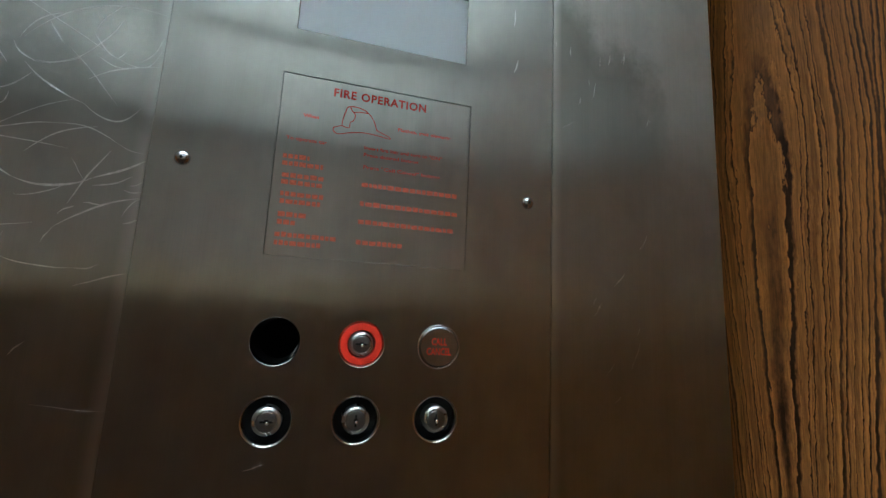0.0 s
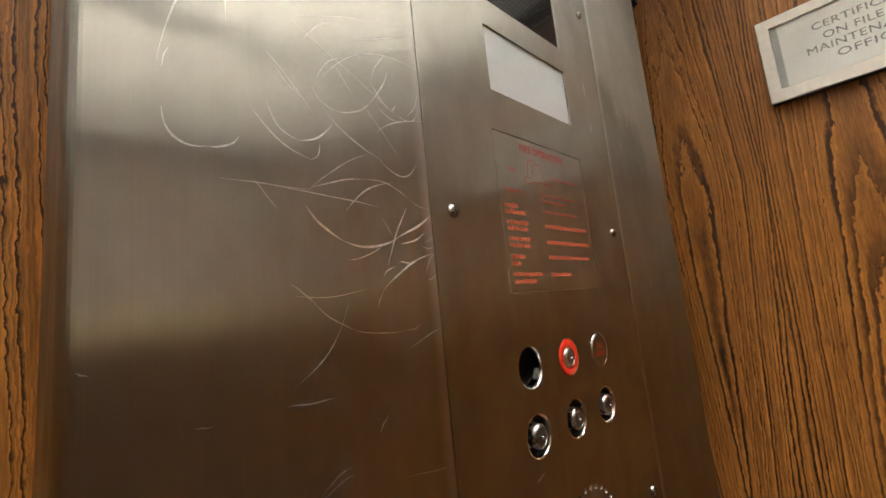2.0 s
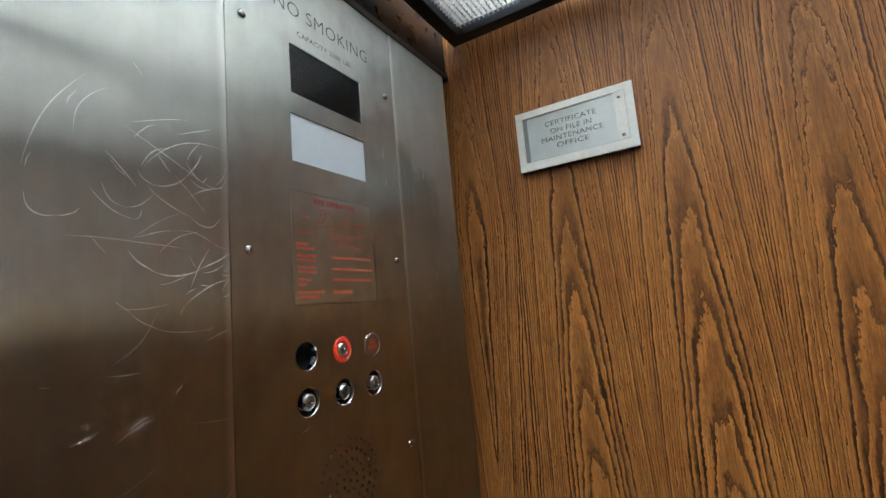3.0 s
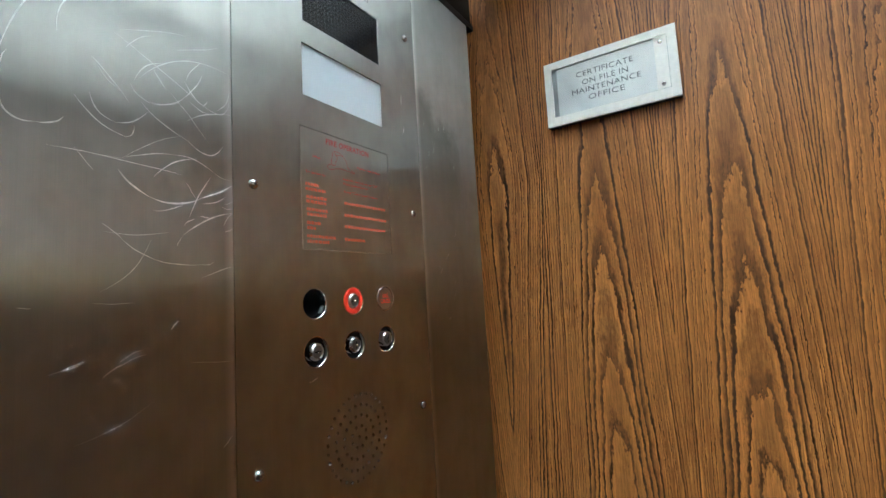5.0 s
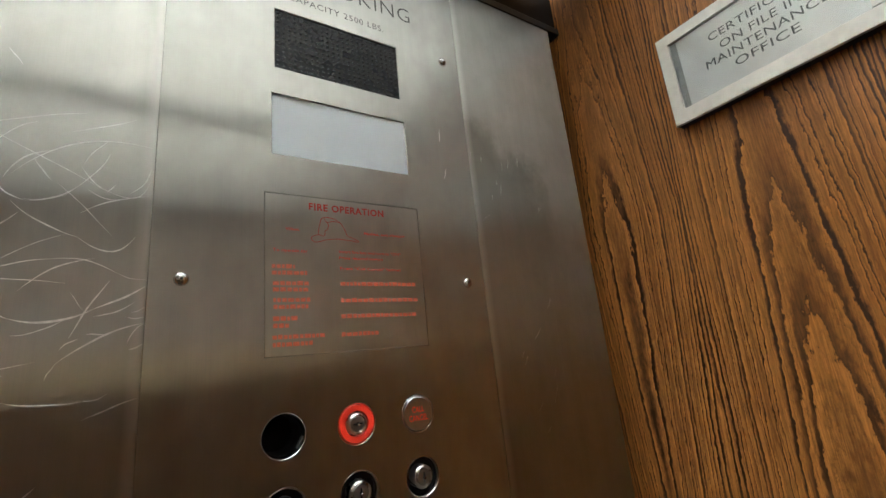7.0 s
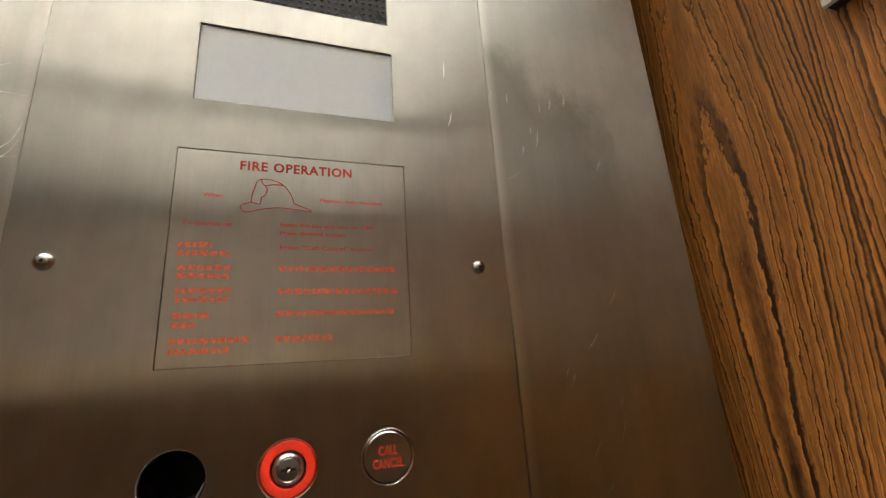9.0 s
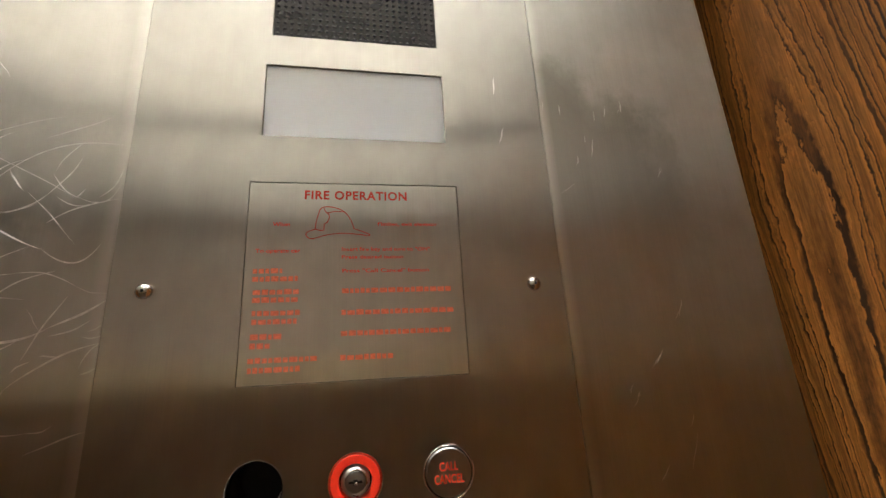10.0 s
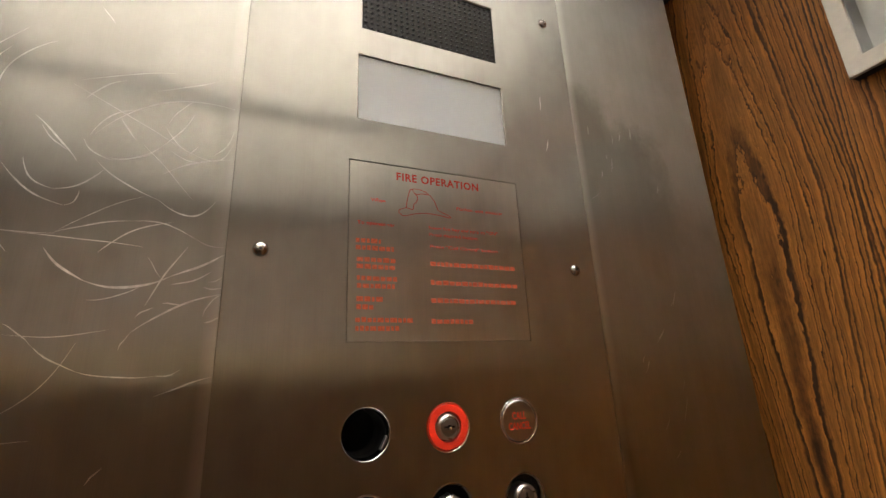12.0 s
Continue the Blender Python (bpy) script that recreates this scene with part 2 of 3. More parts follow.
RED_INK = plain("red_paint_fill", (0.40, 0.03, 0.016), 0.6, 0, 0.2, 500, 0.12)
BLACK_INK = plain("black_paint_fill", (0.018, 0.017, 0.016), 0.6, 0, 0.2, 500, 0.15)
DARK_RED_INK = plain("dark_red_paint_fill", (0.26, 0.02, 0.012), 0.6, 0, 0.2, 500, 0.12)
BAR_INK = plain("faded_red_paint_fill", (0.46, 0.115, 0.065), 0.6, 0, 0.2, 500, 0.12)
TITLE_INK = plain("bright_red_paint_fill", (0.25, 0.016, 0.010), 0.6, 0, 0.15, 500, 0.12)
BUTTON_INK = plain("vivid_red_paint_fill", (0.80, 0.085, 0.05), 0.6, 0, 0.15, 500, 0.12)
MILK = plain("milky_acrylic", (0.62, 0.685, 0.745), 0.3, 0, 0.012, 14)
for milk_name, milk_value in (("Subsurface Weight", 1.0), ("Subsurface Radius", (1.0, 1.0, 1.0)), ("Subsurface Scale", 0.015)):
    MILK.node_tree.nodes["Principled BSDF"].inputs[milk_name].default_value = milk_value
SMOKED = plain("smoked_plastic", (0.006, 0.006, 0.007), 0.13, 0, 0.15, 60, 0.18)
CLEAR = clear("clear_acrylic")


def scratched(name):
    """Bright metal of a scratch: its fine grooves run along the stroke and fan the light across it."""
    m = Mat(name)
    m.link(m.ramp(m.noise((260, 260, 260), 3, 0.6), [(0.3, 0.35), (0.7, 0.60)]), m.b.inputs["Base Color"])
    tan = m.t.nodes.new("ShaderNodeTangent")
    tan.direction_type, tan.uv_map = "UV_MAP", "across"
    m.link(tan.outputs[0], m.b.inputs["Tangent"])
    m.set("Metallic", 0.8).set("Roughness", 0.50).set("Anisotropic", 0.97)
    return m.m


SCRATCH = scratched("bare_scratched_metal")
OAK_Y = oak("oak_veneer_side", "Y", 0.70)
# door oak paler than the wall's: the light it lacks, put into colour
OAK_DOOR_LIT = oak("oak_veneer_door_lit", "X", 0.9)
BROWN_LAMINATE = plain("grey_brown_laminate", (0.70, 0.62, 0.52), 0.45, 0, 0.12, 9)
PALE_WOOD = plain("pale_laminate", (0.82, 0.68, 0.42), 0.45, 0, 0.06, 30)
DARK_LAMINATE = plain("dark_brown_laminate", (0.145, 0.09, 0.052), 0.45, 0, 0.2, 14)
ALUMINIUM = plain("pale_painted_frame", (0.86, 0.83, 0.76), 0.42, 0.0, 0.03, 120)
PAPER = plain("grey_white_paper", (0.90, 0.89, 0.86), 0.7, 0, 0.04, 40)
GREY_INK = plain("grey_print", (0.07, 0.072, 0.075), 0.7, 0, 0.2, 300)
LOUVRE = plain("grey_white_diffuser_plastic", (0.46, 0.43, 0.375), 0.5, 0, 0.05, 40)
GLINT_GREY = plain("hole_glint_grey", (0.16, 0.16, 0.155), 0.5, 0, 0.05, 90)
SHEET_GREY = plain("pale_grey_sheet", (0.40, 0.40, 0.385), 0.5, 0, 0.05, 90)
LINO = plain("dark_lino_floor", (0.07, 0.055, 0.045), 0.5, 0, 0.4, 18)
PANEL_GLOW = glow("lit_opal_sheet", LAMP_COLOUR, LAMP_PANEL, True)
PANEL_GLOW_WEAK = glow("weakly_lit_opal_sheet", LAMP_COLOUR, LAMP_PANEL * 0.30, True)
TUBE_GLOW = glow("lit_fluorescent_tube", LAMP_COLOUR, TUBE)


# ---- mesh helpers ----
def mesh_ob(name, bm, material, parent=None, label="", smooth=False):
    me = bpy.data.meshes.new(name)
    bmesh.ops.recalc_face_normals(bm, faces=bm.faces)
    bm.to_mesh(me)
    bm.free()
    me.materials.append(material)
    if smooth:
        for p in me.polygons:
            p.use_smooth = True
    ob = new(name, me)
    if parent:
        ob.parent = parent
    if label:
        ob["label"] = label
    return ob


part = mesh_ob


def add_box(bm, x0, x1, y0, y1, z0, z1, bevel=0.0):
    made = bmesh.ops.create_cube(bm, size=1)["verts"]
    bmesh.ops.transform(bm, matrix=Matrix.LocRotScale(((x0 + x1) / 2, (y0 + y1) / 2, (z0 + z1) / 2), None, (x1 - x0, y1 - y0, z1 - z0)), verts=made)
    if bevel:
        edges = list({e for v in made for e in v.link_edges})
        bmesh.ops.bevel(bm, geom=edges, offset=bevel, segments=2, affect="EDGES", profile=0.6)


def box(x0, x1, y0, y1, z0, z1, bevel=0.0):
    bm = bmesh.new()
    add_box(bm, x0, x1, y0, y1, z0, z1, bevel)
    return bm


def lathe(profile, x=0.0, z=0.0, segs=40):
    """A turned piece about an axis along y through (x, z); profile: (radius, y)."""
    bm = bmesh.new()
    rings = []
    for r, y in profile:
        if r < 1e-6:
            rings.append([bm.verts.new((x, y, z))])
        else:
            rings.append([bm.verts.new((x + r * math.cos(a), y, z + r * math.sin(a))) for a in (2 * math.pi * i / segs for i in range(segs))])
    for a, b in zip(rings, rings[1:]):
        for i in range(segs):
            j = (i + 1) % segs
            if len(a) == 1:
                bm.faces.new((a[0], b[i], b[j]))
            elif len(b) == 1:
                bm.faces.new((a[i], b[0], a[j]))
            else:
                bm.faces.new((a[i], b[i], b[j], a[j]))
    return bm


def rect(x0, x1, z0, z1):
    return [(x0, z0), (x1, z0), (x1, z1), (x0, z1)]


def circle(x, z, r, n=40):
    return [(x + r * math.cos(2 * math.pi * i / n), z + r * math.sin(2 * math.pi * i / n)) for i in range(n)]


def grown(loop, by):
    """The loop moved outwards by some metres (convex, counter-clockwise)."""
    n, out = len(loop), []
    for i in range(n):
        p, q, r = (Vector(loop[k % n]) for k in (i - 1, i, i + 1))
        a, b = (q - p).normalized(), (r - q).normalized()
        na, nb = Vector((a.y, -a.x)), Vector((b.y, -b.x))
        m = (na + nb) / max(0.2, 1 + na.dot(nb))
        out.append(tuple(q + m * by))
    return out


def plate(outer, holes, y0, thick, edge=0.0005, fine={}):
    """An upright sheet with cut-outs; its face looks to -y, with eased edges."""
    bm = bmesh.new()
    front = [grown(outer, -edge)] + [grown(h, fine.get(i, edge)) for i, h in enumerate(holes)]
    flat = [[Vector((x, z, 0)) for x, z in loop] for loop in front]
    verts = [[bm.verts.new((x, y0, z)) for x, z in loop] for loop in front]
    every = [v for loop in verts for v in loop]
    for a, b, c in tessellate_polygon(flat):
        bm.faces.new((every[a], every[b], every[c]))
    for loop, top in zip([outer] + list(holes), verts):
        mid = [bm.verts.new((x, y0 + edge, z)) for x, z in loop]
        low = [bm.verts.new((x, y0 + thick, z)) for x, z in loop]
        n = len(loop)
        for a, b in ((top, mid), (mid, low)):
            for i in range(n):
                bm.faces.new((a[i], a[(i + 1) % n], b[(i + 1) % n], b[i]))
    return bm


def lettering(name, body, material, parent, m, width, height, bold=0.0, label="", gap=1.0):
    """Words laid out to a width and a capital height, as a thin mesh placed at m (lower left corner)."""
    curve = bpy.data.curves.new(name, "FONT")
    curve.body, curve.size, curve.offset, curve.space_character, curve.extrude, curve.resolution_u = body, 1.0, bold, gap, 0.0, 3
    tmp = new("layout", curve)
    bpy.context.view_layer.update()
    me = bpy.data.meshes.new_from_object(tmp.evaluated_get(bpy.context.evaluated_depsgraph_get()))
    bpy.data.objects.remove(tmp)
    xs, ys = [v.co.x for v in me.vertices], [v.co.y for v in me.vertices]
    sx, sy = width / (max(xs) - min(xs)), height / 0.70
    for v in me.vertices:
        v.co = ((v.co.x - min(xs)) * sx, v.co.y * sy, 0)
    me.materials.clear()
    me.materials.append(material)
    me.name = name
    ob = new(name, me)
    ob.matrix_basis = m
    if parent:
        ob.parent = parent
    if label:
        ob["label"] = label
    return ob


def ribbon(points, width, y, taper=True):
    """A thin flat stroke in the panel's plane along points (x, z)."""
    bm = bmesh.new()
    n, rows = len(points), []
    for i, p in enumerate(points):
        a, b = Vector(points[max(0, i - 1)]), Vector(points[min(n - 1, i + 1)])
        d = (b - a).normalized()
        s = width / 2 * (max(0.15, math.sin(math.pi * (i + 0.4) / (n - 0.2))) if taper else 1)
        q = Vector((-d.y, d.x)) * s
        rows.append([bm.verts.new((p[0] + k * q.x, y, p[1] + k * q.y)) for k in (-1, 1)])
    uv = bm.loops.layers.uv.new("across")
    for i, (a, b) in enumerate(zip(rows, rows[1:])):
        face = bm.faces.new((a[0], a[1], b[1], b[0]))
        for loop, place in zip(face.loops, ((0, i), (1, i), (1, i + 1), (0, i + 1))):
            loop[uv].uv = place
    return bm


def empty(name, label, category, group=""):
    ob = new(name)
    ob.empty_display_size = 0.05
    return tagged(ob, label, category, group)


# ---- large structure ----
tagged(mesh_ob("floor", box(LEFT - 0.05, RIGHT + 0.05, REAR - 0.05, 0.2, -0.06, 0.0), LINO), "dark speckled lino floor of the lift car", "floor", kind="structure")
tagged(mesh_ob("ceiling", box(LEFT - 0.05, RIGHT + 0.05, REAR - 0.05, 0.2, TOP, TOP + 0.04), plain("grey_car_top", (0.35, 0.34, 0.32), 0.6)), "plain painted car top above the hung lights", "ceiling", kind="structure")
tagged(mesh_ob("wall_right", box(RIGHT, RIGHT + 0.03, REAR - 0.03, 0.2, 0.0, TOP), OAK_Y), "oak veneer side wall with upright arched grain", "wall", kind="structure")
tagged(mesh_ob("wall_left", box(LEFT - 0.03, LEFT, REAR - 0.03, 0.2, 0.0, TOP), OAK_Y), "oak veneer far side wall of the car", "wall", kind="structure")
tagged(mesh_ob("wall_rear", box(LEFT, RIGHT, REAR - 0.03, REAR, 0.0, 1.71), DARK_LAMINATE), "dark brown laminate lower rear wall of the car", "wall", kind="structure")
tagged(mesh_ob("wall_rear_upper", box(LEFT, RIGHT, REAR - 0.03, REAR, 1.711, TOP), BROWN_LAMINATE), "grey-brown laminate upper rear wall of the car", "wall", kind="structure")
tagged(mesh_ob("trim_rear", box(LEFT + 0.002, RIGHT - 0.002, REAR, REAR + 0.012, 1.712, 1.795, 0.003), PALE_WOOD), "pale wooden band along the rear wall", "trim", kind="structure")
# backing coloured near-black so that the panel seams read as shaded gaps
tagged(mesh_ob("wall_front", box(JAMB + 0.03, RIGHT - 0.001, 0.06, 0.1, 0.0, TOP), SHADE_BLACK), "near-black backing that paints the shade behind the steel panels", "wall", kind="structure")


def return_panel(name, x0, x1, label, back, bend_left=False, bend_right=False, finish=STEEL):
    """A folded steel sheet from the floor to the transom; a fold goes back at an outer edge."""
    bm = bmesh.new()
    r, t = 0.006, 0.0015
    line = []
    if bend_left:
        line += [(x0, DOOR_Y - 0.012)] + [(x0 + r - r * math.cos(a), r - r * math.sin(a)) for a in (math.pi / 2 * i / 6 for i in range(7))]
    else:
        line += [(x0, 0.02), (x0, 0.0005), (x0 + 0.0004, 0.0)]
    if bend_right:
        line += [(x1 - r + r * math.sin(a), r - r * math.cos(a)) for a in (math.pi / 2 * i / 6 for i in range(7))] + [(x1, 0.05)]
    else:
        line += [(x1, 0.0)]
    lo, hi = ([bm.verts.new((x, y + back, z)) for x, y in line] for z in (0.01, STEEL_TOP))
    for i in range(len(line) - 1):
        bm.faces.new((lo[i], lo[i + 1], hi[i + 1], hi[i]))
    ob = mesh_ob(name, bm, finish)
    mod = ob.modifiers.new("sheet", "SOLIDIFY")
    mod.thickness, mod.offset = t, -1
    return tagged(ob, label, "steel panel", kind="structure")


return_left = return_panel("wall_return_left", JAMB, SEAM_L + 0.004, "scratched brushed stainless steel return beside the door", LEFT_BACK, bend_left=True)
return_right = return_panel("wall_return_right", SEAM_R + 0.0004, RETURN_R, "smudged brushed stainless steel strip beside the oak wall", SET_BACK, bend_right=True, finish=STEEL_SMUDGED)

# far return and transom that close the doorway
tagged(mesh_ob("wall_return_far", box(LEFT, -1.42, 0.0, 0.1, 0.0, STEEL_TOP, 0.003), STEEL), "brushed stainless steel return on the door's far side", "steel panel", kind="structure")
tagged(mesh_ob("wall_transom", box(LEFT, RIGHT - 0.002, 0.004, 0.1, STEEL_TOP + 0.013, TOP), BLACK_PAINT), "glossy black transom panel above the steel panels", "wall", kind="structure")
tagged(mesh_ob("trim_transom", box(LEFT, RIGHT - 0.002, -0.0015, 0.05, STEEL_TOP, STEEL_TOP + 0.012, 0.001), BLACK), "matt black edge strip above the steel panels", "trim", kind="structure")

door = empty("door_1", "closed oak-veneered sliding lift door in its steel jamb", "door")
door["kind"] = "structure"
part("door_panel", box(-1.44, JAMB + 0.028, DOOR_Y, DOOR_Y + 0.03, 0.012, 2.2, 0.002), OAK_DOOR_LIT, door)
part("door_edge", box(JAMB + 0.0285, JAMB + 0.032, DOOR_Y + 0.001, DOOR_Y + 0.029, 0.012, 2.2), DARK_METAL, door, "dark metal edge strip")


# ---- hung ceiling lights ----
def ceiling_light(x0, x1, y0, y1, label, sheet):
    """A black frame with a white square-celled diffuser under a lit sheet."""
    z, w, h, thin = 2.236, 0.028, 0.045, 0.015
    wa, wb = (w, thin) if y1 > -0.1 else (thin, 0.012)
    light = empty("ceiling_light", label, "ceiling light", "hung ceiling lights")
    for n, b in (("frame_rail", (x0, x1, y1 - wa, y1)), ("frame_rail", (x0, x1, y0, y0 + wb)), ("frame_rail", (x0, x0 + w, y0 + wb, y1 - wa)), ("frame_rail", (x1 - w, x1, y0 + wb, y1 - wa))):
        part(n, box(*b, z, z + h, 0.002), BLACK, light)
    bm, pitch, t = bmesh.new(), 0.0105, 0.0012
    a0, a1, b0, b1 = x0 + w, x1 - w, y0 + wb, y1 - wa
    for k in range(1, int((a1 - a0) / pitch) + 1):
        add_box(bm, a0 + k * pitch - t / 2, a0 + k * pitch + t / 2, b0, b1, z + 0.016, z + 0.0265)
    for k in range(1, int((b1 - b0) / pitch) + 1):
        add_box(bm, a0, a1, b0 + k * pitch - t / 2, b0 + k * pitch + t / 2, z + 0.0162, z + 0.0263)
    tagged(part("diffuser_grid", bm, LOUVRE, light, "white square-celled diffuser"), kind="stuff")
    part("lit_sheet", box(a0, a1, b0, b1, z + 0.0270, z + 0.0300), sheet, light, "glowing opal sheet")
    for hx in (x0 + 0.1, x1 - 0.1):
        part("hanger", box(hx - 0.004, hx + 0.004, (y0 + y1) / 2 - 0.004, (y0 + y1) / 2 + 0.004, z + h, TOP), BLACK, light)
        part("hanger_bar", box(hx - 0.006, hx + 0.006, y0, y1, z + h, z + h + 0.006), BLACK, light)
    return light


for xa, xb in ((-0.648, 0.352), (-1.64, -0.652)):
    for ya, yb in ((-0.563, -0.031), (-1.143, -0.567)):
        ceiling_light(xa, xb, ya, yb, "black-framed ceiling light with a white square-celled diffuser", PANEL_GLOW if xa > -1 else PANEL_GLOW_WEAK)
for y in (-0.30, -0.85):
    tube = empty("fluorescent_tube", "lit white fluorescent tube above the hung ceiling", "lamp", "fluorescent tubes")
    body = lathe([(0, 0), (0.013, 0), (0.013, 1.5), (0, 1.5)], segs=16)
    bmesh.ops.transform(body, matrix=Matrix.Translation((0.318, y, 2.40)) @ pose(0, 0, 0, 0, 0, 90), verts=body.verts)
    part("glass_tube", body, TUBE_GLOW, tube)
    part("batten", box(-1.22, 0.32, y - 0.03, y + 0.03, 2.42, TOP), LOUVRE, tube)


# ---- control panel ----
cop = empty("control_panel", "brushed stainless lift control panel with key switches and red instructions", "control panel")
WIN = (-0.0677, 0.0722, 1.8912, 1.954)
DARK = (-0.0648, 0.0698, 1.983, 2.0510)
FIRE = (-0.0742, 0.0786, 1.7105, 1.8528)
COLS, ROW_1, ROW_2 = (-0.0595, 0.0005, 0.060), 1.650, 1.5965
SPEAKER = (0.002, 1.487)
speaker_holes = [(SPEAKER[0], SPEAKER[1])]
for ring in range(1, 5):
    for k in range(8 * ring):
        a = 2 * math.pi * (k + 0.5) / (8 * ring)
        speaker_holes.append((SPEAKER[0] + 0.0124 * ring * math.sin(a), SPEAKER[1] + 0.0124 * ring * math.cos(a)))
cuts = [rect(*WIN), rect(*DARK), rect(*FIRE)]
cuts += [circle(x, z, 0.0165) for x in COLS for z in (ROW_1, ROW_2)]
cuts += [circle(x, z, 0.0019, 12) for x, z in speaker_holes]
part("faceplate", plate(rect(SEAM_L, SEAM_R, 0.05, STEEL_TOP - 0.001), cuts, 0.0, 0.003, 0.0006, {2: 0.00005, **{i: 0.0002 for i in range(9, len(cuts))}}), STEEL_COP, cop)
part("display_lens", box(WIN[0] - 0.004, WIN[1] + 0.004, 0.0016, 0.0060, WIN[2] - 0.004, WIN[3] + 0.004), MILK, cop, "milky white plastic lens")
lens = box(DARK[0] - 0.004, DARK[1] + 0.004, 0.0015, 0.007, DARK[2] - 0.004, DARK[3] + 0.004)
for i in range(24):
    for k in range(12):
        px, pz = DARK[0] + 0.0031 + i * 0.0056, DARK[2] + 0.003 + k * 0.0056
        tip = lens.verts.new((px, 0.00105, pz))
        foot = [lens.verts.new((px + dx, 0.00152, pz + dz)) for dx, dz in ((-0.0020, 0), (0, -0.0020), (0.0020, 0), (0, 0.0020))]
        for q in range(4):
            lens.faces.new((foot[q], foot[(q + 1) % 4], tip))
part("indicator_lens", lens, SMOKED, cop, "dark smoked plastic position indicator lens")
# near-black disc keeps the speaker holes dark, as their shade would
part("speaker_backing", lathe([(0.056, 0.0034), (0, 0.0034)], *SPEAKER), SHADE_BLACK, cop, "near-black disc that paints the shade behind the speaker holes")

UP = (90, 0, 0)
lettering("heading_lettering", "NO SMOKING", BLACK_INK, cop, pose(-0.087, -0.0002, 2.0930, *UP), 0.179, 0.0197, -0.012, "engraved black capitals", 1.08)
lettering("capacity_lettering", "CAPACITY 2500 LBS.", BLACK_INK, cop, pose(-0.0515, -0.0002, 2.0670, *UP), 0.1065, 0.0074, 0.0, "engraved black capitals", 1.12)

# fire instruction plate
fire = part("instruction_plate", plate(rect(FIRE[0] + 0.0005, FIRE[1] - 0.0005, FIRE[2] + 0.0004, FIRE[3] - 0.0006), [], 0.0001, 0.0027, 0.0001), STEEL_PLATE, cop, "flush steel plate with red instructions")
part("plate_backing", box(FIRE[0] - 0.004, FIRE[1] + 0.004, 0.0033, 0.006, FIRE[2] - 0.004, FIRE[3] + 0.004), SHADE_BLACK, cop)


def on_plate(u, v):
    return FIRE[0] + u * (FIRE[1] - FIRE[0]), FIRE[3] - v * (FIRE[3] - FIRE[2])


def words(body, u0, u1, v, height, bold=0.01, ink=RED_INK, gap=1.0):
    x, z = on_plate(u0, v)
    lettering("lettering", body, ink, fire, pose(x, -0.00008, z - height / 2, *UP), (u1 - u0) * (FIRE[1] - FIRE[0]), height, bold, "", gap)


words("FIRE OPERATION", 0.252, 0.741, 0.067, 0.0066, 0.030, TITLE_INK, 1.12)
words("When", 0.114, 0.190, 0.229, 0.0027, 0.02)
words("Flashes, exit elevator", 0.596, 0.888, 0.224, 0.0027, 0.015)
words("To operate car", 0.045, 0.240, 0.367, 0.0027, 0.015)
words("Insert fire key and turn to \"ON\"", 0.427, 0.845, 0.360, 0.0027, 0.015)
words("Press desired button", 0.427, 0.714, 0.401, 0.0027, 0.015)
words("Press \"Call Cancel\" button", 0.430, 0.835, 0.472, 0.0027, 0.015)
rng = random.Random(4)
for u0, u1, v in ((0.04, 0.165, 0.468), (0.04, 0.233, 0.508), (0.045, 0.247, 0.572), (0.045, 0.236, 0.610), (0.047, 0.247, 0.673), (0.048, 0.235, 0.713), (0.046, 0.190, 0.783), (0.046, 0.139, 0.824), (0.042, 0.339, 0.889), (0.043, 0.270, 0.932),
                  (0.429, 0.950, 0.573), (0.428, 0.943, 0.680), (0.426, 0.935, 0.780), (0.424, 0.664, 0.893)):
    u, bm = u0, bmesh.new()
    while u < u1 - 0.01:
        e = min(u1, u + rng.uniform(0.014, 0.034))
        (xa, z), (xb, _) = on_plate(u, v), on_plate(e, v)
        add_box(bm, xa, xb, -0.00008, 0.00028, z - 0.0018, z + 0.0016 + rng.uniform(-0.0003, 0.0003))
        u = e + 0.0065
    part("text_bar", bm, BAR_INK, fire)


def stroke(points, steps=8):
    """A smooth line through points on the plate."""
    pts = [Vector(on_plate(*p)) for p in points]
    out = []
    for i in range(len(pts) - 1):
        a, b, c, d = pts[max(0, i - 1)], pts[i], pts[i + 1], pts[min(len(pts) - 1, i + 2)]
        for k in range(steps):
            t = k / steps
            out.append(tuple(0.5 * (2 * b + (c - a) * t + (2 * a - 5 * b + 4 * c - d) * t * t + (3 * b - a - 3 * c + d) * t ** 3)))
    return out + [tuple(pts[-1])]


for line in (((0.305, 0.254), (0.269, 0.270), (0.264, 0.288), (0.284, 0.305), (0.318, 0.298), (0.35, 0.287), (0.421, 0.276), (0.507, 0.282), (0.548, 0.289), (0.553, 0.280), (0.483, 0.250)),
             ((0.305, 0.254), (0.307, 0.222), (0.316, 0.180), (0.333, 0.138), (0.387, 0.135), (0.437, 0.159), (0.468, 0.204), (0.483, 0.250)),
             ((0.340, 0.136), (0.357, 0.165), (0.394, 0.158), (0.437, 0.159)),
             ((0.357, 0.165), (0.368, 0.184), (0.361, 0.214), (0.346, 0.228), (0.340, 0.261), (0.305, 0.254))):
    part("helmet_outline", ribbon(stroke(line), 0.00062, -0.00008, False), DARK_RED_INK, fire, "dark red line of a helmet sign")


